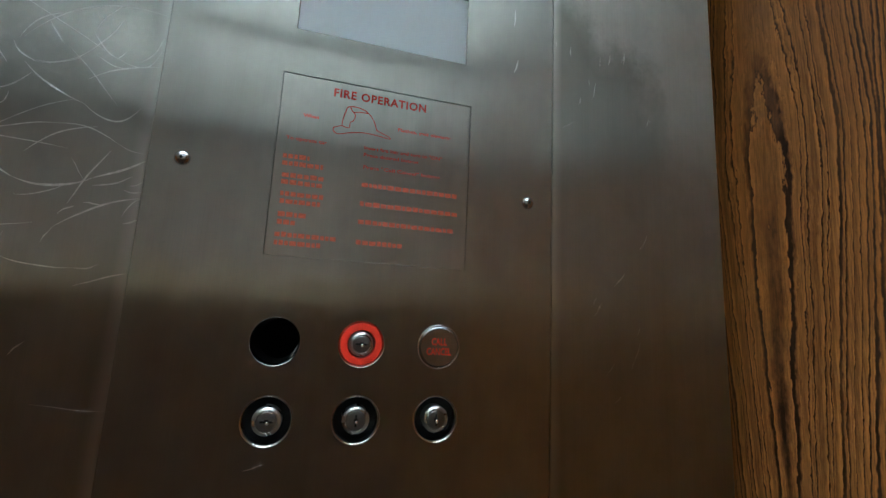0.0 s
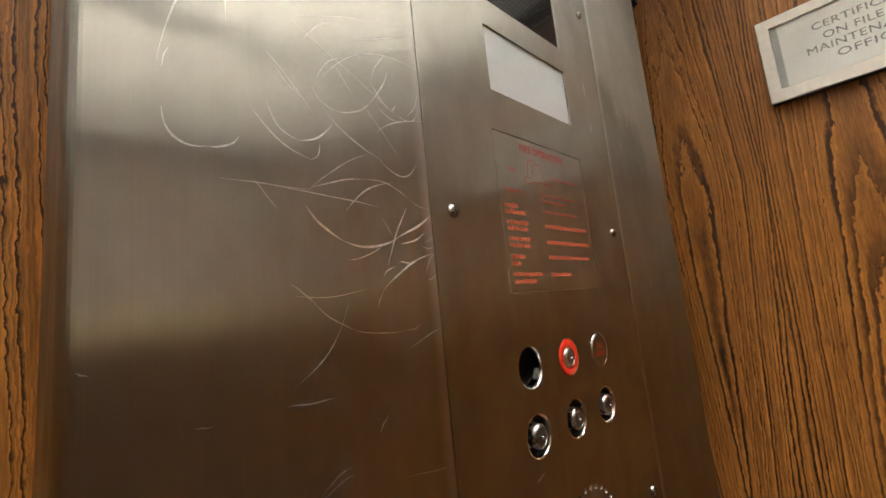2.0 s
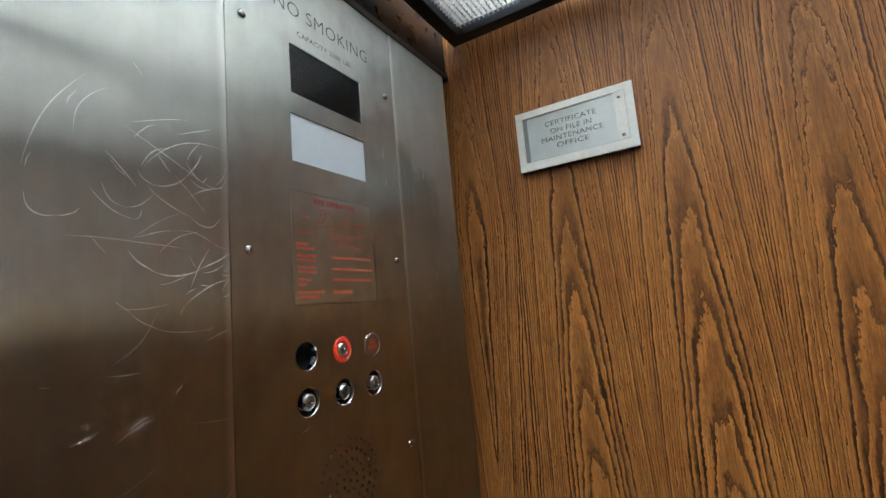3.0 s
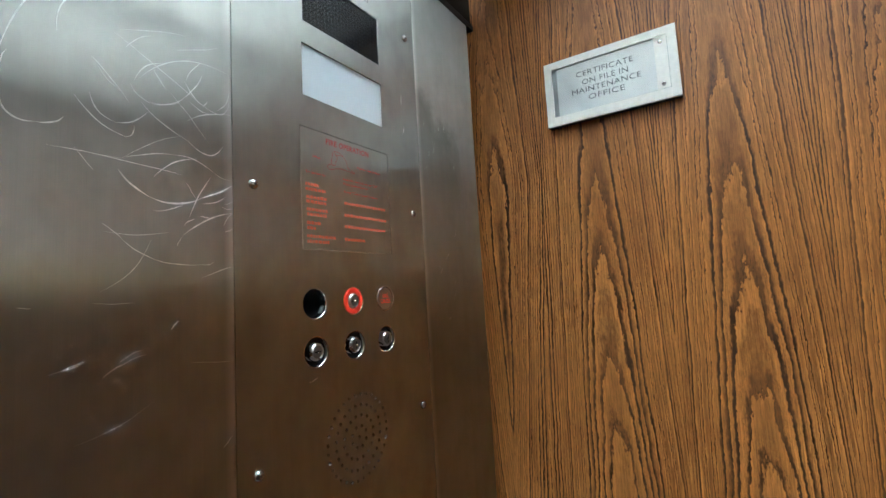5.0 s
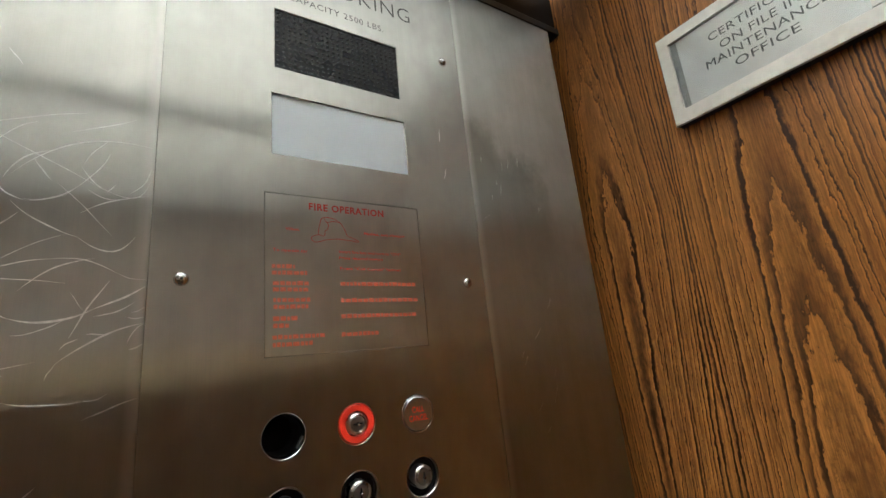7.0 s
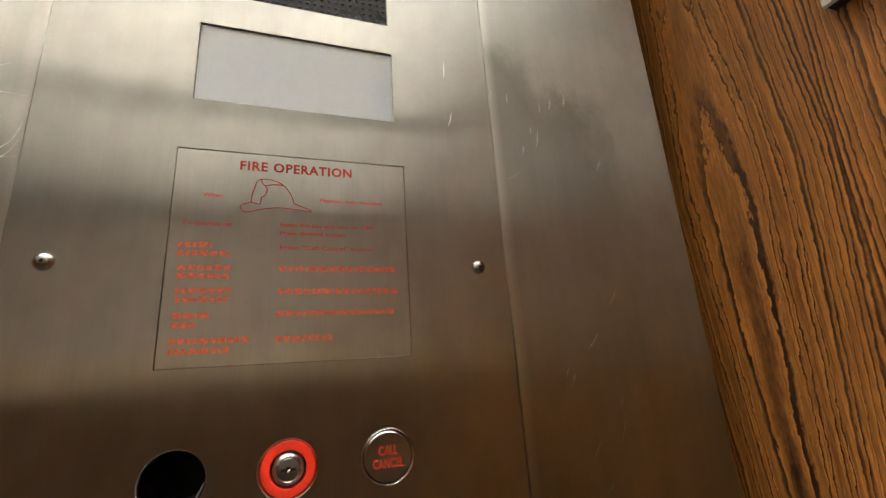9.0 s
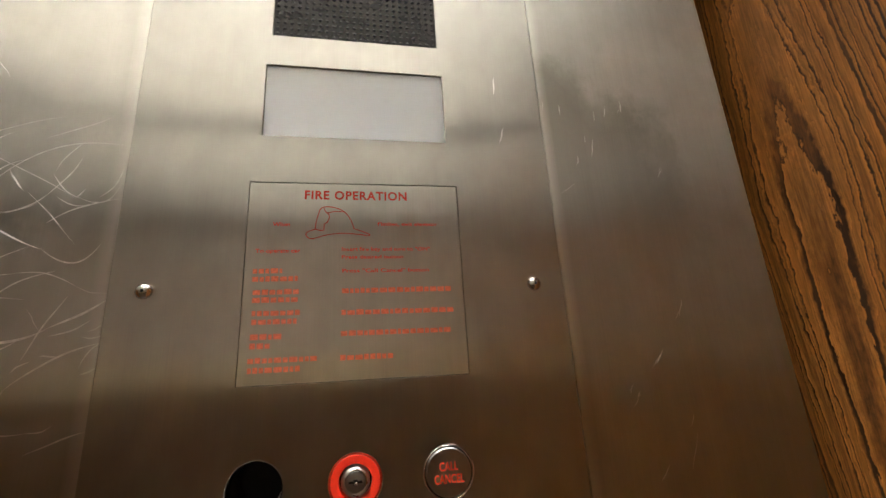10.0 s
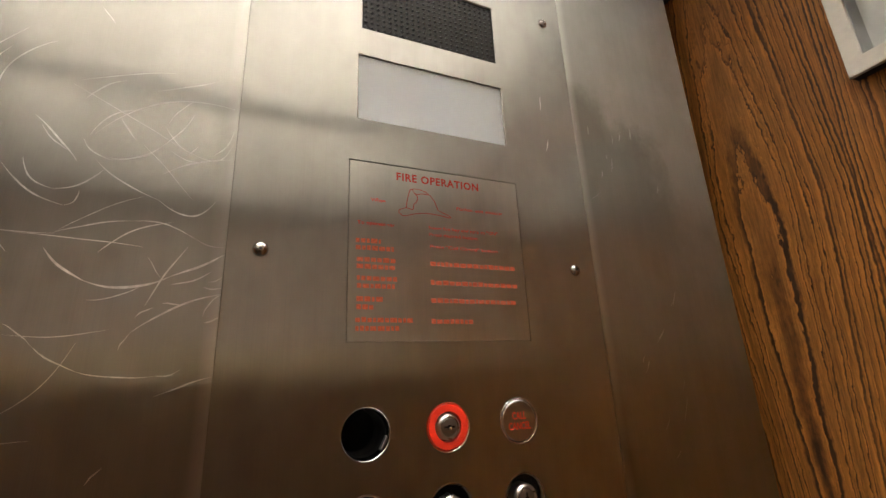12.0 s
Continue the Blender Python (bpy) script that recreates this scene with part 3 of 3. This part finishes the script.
def screw(x, z):
    """Dome-headed security screw with a small pin hole."""
    s = part("screw", lathe([(0.0052, 0.0001), (0.0053, -0.0006), (0.0049, -0.0017), (0.0037, -0.0028), (0.0020, -0.0034), (0.0011, -0.0035)], x, z, 24), SCREW, cop, "domed chrome screw", smooth=True)
    part("pin_hole", lathe([(0.0012, -0.0035), (0.0011, -0.0033), (0, -0.0032)], x, z, 12), SHADE_BLACK, s)


for x in (-0.1335, 0.1335):
    for z in (1.7735, 2.052, 1.492):
        screw(x, z)


def key_switch(x, z, angle, red=False):
    """A barrel lock in a round well; its key slot turned by angle."""
    sw = part("key_switch", lathe([(0.0162, 0.0031), (0.0160, 0.007), (0.0155, 0.0085), (0.0, 0.0088)], x, z), SHADE_BLACK, cop, "barrel key switch in a red ring" if red else "barrel key switch in a black well")
    if red:
        part("red_ring", lathe([(0.0154, 0.003), (0.0154, -0.0004), (0.0151, -0.0007), (0.0107, -0.0007), (0.0102, -0.0003), (0.0102, 0.007)], x, z), RED, sw, "bright red plastic ring")
    part("well_rim", lathe([(0.0172, -0.0001), (0.0168, -0.0001), (0.0163, 0.0003), (0.0158, 0.0009), (0.0156, 0.0032)], x, z), CHROME, sw, "polished lip of the well", smooth=True)
    big = 0.0090 if red else 0.0098
    part("lock_collar", lathe([(big, 0.0085), (big, 0.0004), (big * 0.985, -0.0004), (big * 0.93, -0.0012), (big * 0.84, -0.0019), (big * 0.76, -0.0023), (big * 0.73, -0.0023), (big * 0.72, -0.0017)], x, z), LOCK, sw, "bright steel collar", smooth=True)
    part("lock_plug", lathe([(big * 0.718, -0.0015), (big * 0.70, -0.0020), (big * 0.60, -0.0023), (big * 0.3, -0.0025), (0, -0.0026)], x, z), PLUG, sw, "worn nickel lock plug", smooth=True)
    # slot is a near-black block on the plug; its colour stands for shade
    slot = box(-0.0042, 0.0042, -0.0029, -0.0020, -0.0007, 0.0007, 0.0002)
    add_box(slot, -0.0013, 0.0013, -0.00285, -0.0020, -0.0015, 0.0015)
    bmesh.ops.transform(slot, matrix=Matrix.Translation((x, 0, z)) @ pose(0, 0, 0, 0, angle, 0), verts=slot.verts)
    part("key_slot", slot, SHADE_BLACK, sw)
    # chrome bead added to make the bright glint below the slot
    part("slot_glint", lathe([(0.0013, -0.0026), (0.0012, -0.0032), (0.0008, -0.0036), (0, -0.0037)], x + 0.0005, z - 0.0009, 16), CHROME, sw, smooth=True)


key_switch(COLS[1], ROW_1, 0, True)
for x, a in zip(COLS, (0, 90, 90)):
    key_switch(x, ROW_2, a)

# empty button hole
# near-black lining puts the deep hole's shade into its colour
hole = part("empty_button_hole", lathe([(0.0165, 0.002), (0.0163, 0.022), (0.0150, 0.038), (0.0, 0.040)], COLS[0], ROW_1), SHADE_BLACK, cop, "deep hole of a missing button, lined near-black for its shade")
part("hole_rim", lathe([(0.0166, 0.0004), (0.0163, 0.0008), (0.0159, 0.0020), (0.0156, 0.009)], COLS[0], ROW_1), CHROME, hole, "polished steel rim", smooth=True)

# block added for a glint in the hole, sized to suit the camera's view
clip = box(0.0144, 0.0153, 0.0030, 0.0080, -0.0048, 0.0048, 0.0003)
bmesh.ops.transform(clip, matrix=Matrix.Translation((COLS[0], 0, ROW_1)) @ pose(0, 0, 0, 0, 28, 0), verts=clip.verts)
part("hole_glint", clip, GLINT_GREY, hole, "grey block standing for a glint on the wall of the hole")

# call cancel button
call = part("call_cancel_button", lathe([(0.0148, 0.004), (0.0148, -0.0006), (0.0143, -0.0010), (0.0, -0.0010)], COLS[2], ROW_1), STEEL_PLATE, cop, "round steel push button with red letters")
part("button_rim", lathe([(0.0166, 0.0003), (0.0165, -0.0004), (0.0162, -0.0006), (0.0159, -0.0002), (0.0158, 0.003)], COLS[2], ROW_1), CHROME, call, "polished rim", smooth=True)
part("button_gap", lathe([(0.0158, 0.0032), (0.0140, 0.0032)], COLS[2], ROW_1), SHADE_BLACK, call)
lettering("button_lettering", "CALL", BUTTON_INK, call, pose(COLS[2] - 0.0062, -0.0012, ROW_1 + 0.0012, *UP), 0.0122, 0.0052, 0.016, "red engraved capitals", 1.05)
lettering("button_lettering", "CANCEL", BUTTON_INK, call, pose(COLS[2] - 0.0098, -0.0012, ROW_1 - 0.0062, *UP), 0.0194, 0.0052, 0.016, "red engraved capitals", 1.05)


# ---- scratches and nicks in the steel ----
def scratch(x0, z0, xm, zm, x1, z1, width=0.0007, parent=return_left):
    """A bowed scratch from one end over a middle to the other end."""
    a, c, b = Vector((x0, z0)), Vector((xm, zm)), Vector((x1, z1))
    k = (c - a).length / ((c - a).length + (b - c).length)
    steps = max(8, int(((c - a).length + (b - c).length) / 0.003))
    n = Vector((a.y - b.y, b.x - a.x)).normalized()
    pts = []
    for i in range(steps + 1):
        t = i / steps
        p = a * ((t - k) * (t - 1) / k) + c * (t * (t - 1) / (k * (k - 1))) + b * (t * (t - k) / (1 - k)) + n * (0.0002 * math.sin(9 * t + x0 * 70))
        pts.append((p.x, p.y))
    part("scratch", ribbon(pts, width * 1.25, -0.00012 + (0 if parent is cop else LEFT_BACK if parent is return_left else SET_BACK)), SCRATCH, parent)


scratch(-0.278, 1.817, -0.260, 1.799, -0.245, 1.793, 0.0008)
scratch(-0.245, 1.793, -0.240, 1.797, -0.239, 1.804, 0.0006)
scratch(-0.269, 1.822, -0.261, 1.807, -0.251, 1.803, 0.0007)
scratch(-0.251, 1.803, -0.239, 1.808, -0.229, 1.819, 0.0008)
scratch(-0.242, 1.839, -0.236, 1.831, -0.226, 1.827, 0.0007)
scratch(-0.226, 1.827, -0.216, 1.829, -0.204, 1.835, 0.0005)
scratch(-0.234, 1.826, -0.223, 1.816, -0.197, 1.803, 0.0008)
scratch(-0.197, 1.803, -0.175, 1.794, -0.164, 1.805, 0.0008)
scratch(-0.268, 1.851, -0.255, 1.838, -0.243, 1.823, 0.0009)
scratch(-0.225, 1.859, -0.219, 1.849, -0.214, 1.843, 0.0008)
scratch(-0.199, 1.857, -0.190, 1.844, -0.180, 1.838, 0.0007)
scratch(-0.180, 1.838, -0.166, 1.836, -0.157, 1.850, 0.0006)
scratch(-0.197, 1.821, -0.181, 1.831, -0.156, 1.838, 0.0008)
scratch(-0.194, 1.839, -0.186, 1.834, -0.176, 1.833, 0.0005)
scratch(-0.211, 1.842, -0.194, 1.824, -0.178, 1.805, 0.0004)
scratch(-0.247, 1.775, -0.231, 1.789, -0.203, 1.805, 0.0004)
scratch(-0.246, 1.776, -0.228, 1.783, -0.209, 1.787, 0.0006)
scratch(-0.209, 1.787, -0.190, 1.786, -0.174, 1.778, 0.0006)
scratch(-0.174, 1.778, -0.165, 1.774, -0.155, 1.773, 0.0003)
scratch(-0.224, 1.765, -0.211, 1.778, -0.187, 1.788, 0.0007)
scratch(-0.265, 1.774, -0.234, 1.773, -0.201, 1.770, 0.0005)
scratch(-0.250, 1.766, -0.240, 1.755, -0.227, 1.747, 0.0012)
scratch(-0.227, 1.747, -0.209, 1.744, -0.185, 1.752, 0.0013)
scratch(-0.185, 1.752, -0.170, 1.759, -0.154, 1.769, 0.0012)
scratch(-0.198, 1.764, -0.193, 1.756, -0.190, 1.751, 0.0003)
scratch(-0.184, 1.747, -0.172, 1.750, -0.162, 1.756, 0.0007)
scratch(-0.225, 1.736, -0.213, 1.738, -0.199, 1.746, 0.0005)
scratch(-0.163, 1.749, -0.158, 1.751, -0.154, 1.754, 0.0004)
scratch(-0.166, 1.746, -0.159, 1.745, -0.154, 1.746, 0.0006)
scratch(-0.154, 1.742, -0.177, 1.734, -0.201, 1.717, 0.0010)
scratch(-0.201, 1.717, -0.204, 1.712, -0.206, 1.707, 0.0004)
scratch(-0.187, 1.735, -0.182, 1.735, -0.177, 1.734, 0.0007)
scratch(-0.163, 1.723, -0.158, 1.725, -0.154, 1.727, 0.0009)
scratch(-0.260, 1.722, -0.254, 1.718, -0.246, 1.710, 0.0006)
scratch(-0.246, 1.710, -0.236, 1.702, -0.224, 1.696, 0.0007)
scratch(-0.225, 1.696, -0.207, 1.692, -0.186, 1.692, 0.0006)
scratch(-0.186, 1.692, -0.179, 1.692, -0.173, 1.695, 0.0005)
scratch(-0.154, 1.691, -0.167, 1.687, -0.185, 1.680, 0.0007)
scratch(-0.259, 1.716, -0.237, 1.715, -0.212, 1.719, 0.0004)
scratch(-0.247, 1.942, -0.242, 1.936, -0.238, 1.930, 0.0004)
scratch(-0.318, 1.805, -0.311, 1.790, -0.299, 1.790, 0.0010)
scratch(-0.299, 1.790, -0.290, 1.792, -0.284, 1.798, 0.0009)
scratch(-0.265, 1.662, -0.251, 1.661, -0.238, 1.661, 0.0004)
scratch(-0.306, 1.662, -0.303, 1.661, -0.299, 1.661, 0.0004)
scratch(-0.195, 1.608, -0.176, 1.605, -0.154, 1.603, 0.0003)
scratch(-0.290, 1.615, -0.280, 1.617, -0.270, 1.619, 0.00025)
scratch(-0.337, 1.628, -0.336, 1.627, -0.334, 1.627, 0.0004)
scratch(-0.346, 1.691, -0.344, 1.690, -0.342, 1.689, 0.0005)
scratch(-0.318, 1.824, -0.317, 1.830, -0.315, 1.836, 0.0005)
scratch(-0.264, 1.845, -0.258, 1.837, -0.249, 1.830, 0.0005)
scratch(-0.278, 1.777, -0.272, 1.770, -0.266, 1.762, 0.0004)
scratch(-0.294, 1.775, -0.272, 1.775, -0.246, 1.775, 0.0004)
scratch(-0.200, 1.726, -0.196, 1.730, -0.191, 1.732, 0.0006)
scratch(-0.164, 1.727, -0.160, 1.737, -0.153, 1.742, 0.0005)
scratch(-0.258, 1.607, -0.252, 1.612, -0.244, 1.615, 0.0004)
scratch(-0.248, 1.613, -0.241, 1.617, -0.229, 1.620, 0.0003)
scratch(-0.248, 1.616, -0.241, 1.621, -0.231, 1.624, 0.0003)
scratch(-0.282, 1.617, -0.276, 1.619, -0.269, 1.621, 0.00025)
scratch(-0.274, 1.564, -0.251, 1.569, -0.223, 1.583, 0.00022)
scratch(-0.211, 1.637, -0.208, 1.641, -0.204, 1.645, 0.0007)
scratch(-0.261, 1.670, -0.241, 1.685, -0.226, 1.712, 0.0004)
scratch(-0.167, 1.528, -0.163, 1.532, -0.157, 1.537, 0.0006)
scratch(-0.239, 1.842, -0.233, 1.855, -0.217, 1.866, 0.0008)
scratch(-0.228, 1.828, -0.214, 1.830, -0.200, 1.841, 0.0008)
scratch(-0.200, 1.841, -0.190, 1.854, -0.183, 1.869, 0.0008)
scratch(-0.183, 1.838, -0.181, 1.841, -0.178, 1.845, 0.0007)
scratch(-0.169, 1.839, -0.161, 1.848, -0.157, 1.861, 0.0007)
scratch(-0.198, 1.858, -0.193, 1.869, -0.184, 1.880, 0.0006)
scratch(-0.177, 1.772, -0.187, 1.754, -0.196, 1.733, 0.0008)
scratch(-0.320, 1.826, -0.310, 1.866, -0.282, 1.913, 0.0008)
scratch(-0.289, 1.861, -0.284, 1.888, -0.266, 1.907, 0.0007)
scratch(-0.294, 1.881, -0.292, 1.889, -0.287, 1.897, 0.0006)
scratch(-0.245, 1.868, -0.238, 1.878, -0.226, 1.887, 0.0006)
scratch(-0.249, 1.881, -0.224, 1.892, -0.198, 1.900, 0.0005)
scratch(-0.237, 1.843, -0.205, 1.873, -0.157, 1.879, 0.0007)
scratch(-0.253, 1.877, -0.220, 1.860, -0.184, 1.839, 0.0005)
scratch(-0.207, 1.883, -0.188, 1.891, -0.169, 1.901, 0.0006)
scratch(0.118, 1.956, 0.1178, 1.9475, 0.117, 1.939, 0.0009, cop)
scratch(0.122, 1.907, 0.1203, 1.9000, 0.118, 1.893, 0.0009, cop)
scratch(-0.071, 1.565, -0.0642, 1.5670, -0.058, 1.569, 0.0006, cop)
scratch(0.1757, 1.9330, 0.1759, 1.9279, 0.1756, 1.9228, 0.0005, return_right)
scratch(0.1606, 1.9359, 0.1606, 1.9307, 0.1601, 1.9256, 0.0003, return_right)
scratch(0.2193, 1.9308, 0.2187, 1.9270, 0.2176, 1.9231, 0.0004, return_right)
scratch(0.2358, 1.9415, 0.2359, 1.9346, 0.2353, 1.9278, 0.0004, return_right)
scratch(0.2028, 1.9008, 0.2014, 1.8919, 0.1993, 1.8830, 0.0005, return_right)
scratch(0.1956, 1.9029, 0.1958, 1.8999, 0.1953, 1.8968, 0.0004, return_right)
scratch(0.1861, 1.8831, 0.1862, 1.8799, 0.1858, 1.8767, 0.0005, return_right)
scratch(0.2631, 1.8759, 0.2623, 1.8731, 0.2609, 1.8702, 0.0003, return_right)
scratch(0.2571, 1.7579, 0.2544, 1.7511, 0.2511, 1.7443, 0.0005, return_right)
scratch(0.2326, 1.7206, 0.2276, 1.7151, 0.2221, 1.7097, 0.0005, return_right)
scratch(0.2020, 1.6964, 0.2006, 1.6943, 0.1985, 1.6922, 0.0004, return_right)
scratch(0.2069, 1.6917, 0.2051, 1.6890, 0.2027, 1.6864, 0.0005, return_right)
scratch(0.2085, 1.9297, 0.2081, 1.9233, 0.2072, 1.9169, 0.0003, return_right)
scratch(0.1661, 1.8483, 0.1732, 1.8529, 0.1798, 1.8576, 0.0002, return_right)
scratch(0.22, 1.935, 0.2194, 1.9290, 0.218, 1.923, 0.0003, return_right)
scratch(0.237, 1.94, 0.2349, 1.9340, 0.232, 1.928, 0.0003, return_right)
scratch(0.265, 1.875, 0.2624, 1.8705, 0.259, 1.866, 0.0003, return_right)
scratch(0.256, 1.754, 0.2524, 1.7485, 0.248, 1.743, 0.0003, return_right)
scratch(0.232, 1.719, 0.2264, 1.7130, 0.22, 1.707, 0.0003, return_right)
scratch(0.2, 1.695, 0.1994, 1.6920, 0.198, 1.689, 0.0003, return_right)
scratch(0.207, 1.69, 0.2034, 1.6850, 0.199, 1.68, 0.0003, return_right)
scratch(0.247, 1.673, 0.2454, 1.6685, 0.243, 1.664, 0.0003, return_right)
scratch(0.247, 1.659, 0.2424, 1.6475, 0.237, 1.636, 0.0003, return_right)
scratch(0.22, 1.641, 0.2159, 1.6355, 0.211, 1.63, 0.0003, return_right)
scratch(0.226, 1.613, 0.2229, 1.6100, 0.219, 1.607, 0.0003, return_right)
scratch(0.186, 1.879, 0.1854, 1.8770, 0.184, 1.875, 0.0003, return_right)

# ---- certificate frame on the oak wall ----
cert = empty("certificate_frame", "pale metal certificate frame screwed to the oak wall", "sign")
CY0, CY1, CZ0, CZ1, CX = -0.3585, -0.1455, 1.9335, 2.0505, 0.357


rim = part("frame", plate(rect(-CY1, -CY0, CZ0, CZ1), [rect(-CY1 + 0.0135, -CY0 - 0.0135, CZ0 + 0.0165, CZ1 - 0.0135)], 0.0, 0.0042, 0.0005), ALUMINIUM, cert)
rim.matrix_basis = pose(CX, 0, 0, 0, 0, -90)
# black body gives the frame its shadow gap against the wall
part("backing", box(CX + 0.0043, RIGHT - 0.0004, CY0 + 0.0008, CY1 - 0.0008, CZ0 + 0.0002, CZ1 - 0.0008), BLACK, cert, "black backing added for the shadow gap under the frame")
part("inner_sheet", box(CX + 0.0036, CX + 0.0042, CY0 + 0.0137, CY1 - 0.0137, CZ0 + 0.0168, CZ1 - 0.0138), SHEET_GREY, cert, "grey sheet behind the paper")
part("paper", box(CX + 0.0031, CX + 0.0035, CY0 + 0.0145, CY1 - 0.0215, CZ0 + 0.0180, CZ1 - 0.0150), PAPER, cert, "grey-white paper notice")
cover = part("clear_cover", box(CX + 0.0012, CX + 0.0022, CY0 + 0.0137, CY1 - 0.0137, CZ0 + 0.0168, CZ1 - 0.0138), CLEAR, cert, "clear plastic cover")
cover.visible_shadow = False
strip = part("retaining_strip", box(CX - 0.0004, CX + 0.0010, CY0 + 0.0140, CY0 + 0.0325, CZ0 + 0.0172, CZ1 - 0.0142, 0.0004), ALUMINIUM, cert, "pale metal strip with two screws")
for z in (CZ0 + 0.0245, CZ1 - 0.0235):
    bm = lathe([(0.0032, 0), (0.0030, -0.0008), (0.0018, -0.0015), (0, -0.0017)], segs=20)
    add_box(bm, -0.0027, 0.0027, -0.00175, -0.0013, -0.0004, 0.0004)
    bmesh.ops.transform(bm, matrix=Matrix.Translation((CX - 0.0004, CY0 + 0.0232, z)) @ pose(0, 0, 0, 0, 25, -90), verts=bm.verts)
    part("strip_screw", bm, LOCK, strip)
for body, y0, y1, z in (("CERTIFICATE", -0.201, -0.294, 2.0112), ("ON FILE IN", -0.210, -0.285, 1.9958), ("MAINTENANCE", -0.192, -0.304, 1.9814), ("OFFICE", -0.219, -0.278, 1.9670)):
    lettering("lettering", body, GREY_INK, cert, pose(CX + 0.0029, y0, z, 90, 0, -90), y0 - y1, 0.0094, 0.0, "grey printed capitals", 1.05)
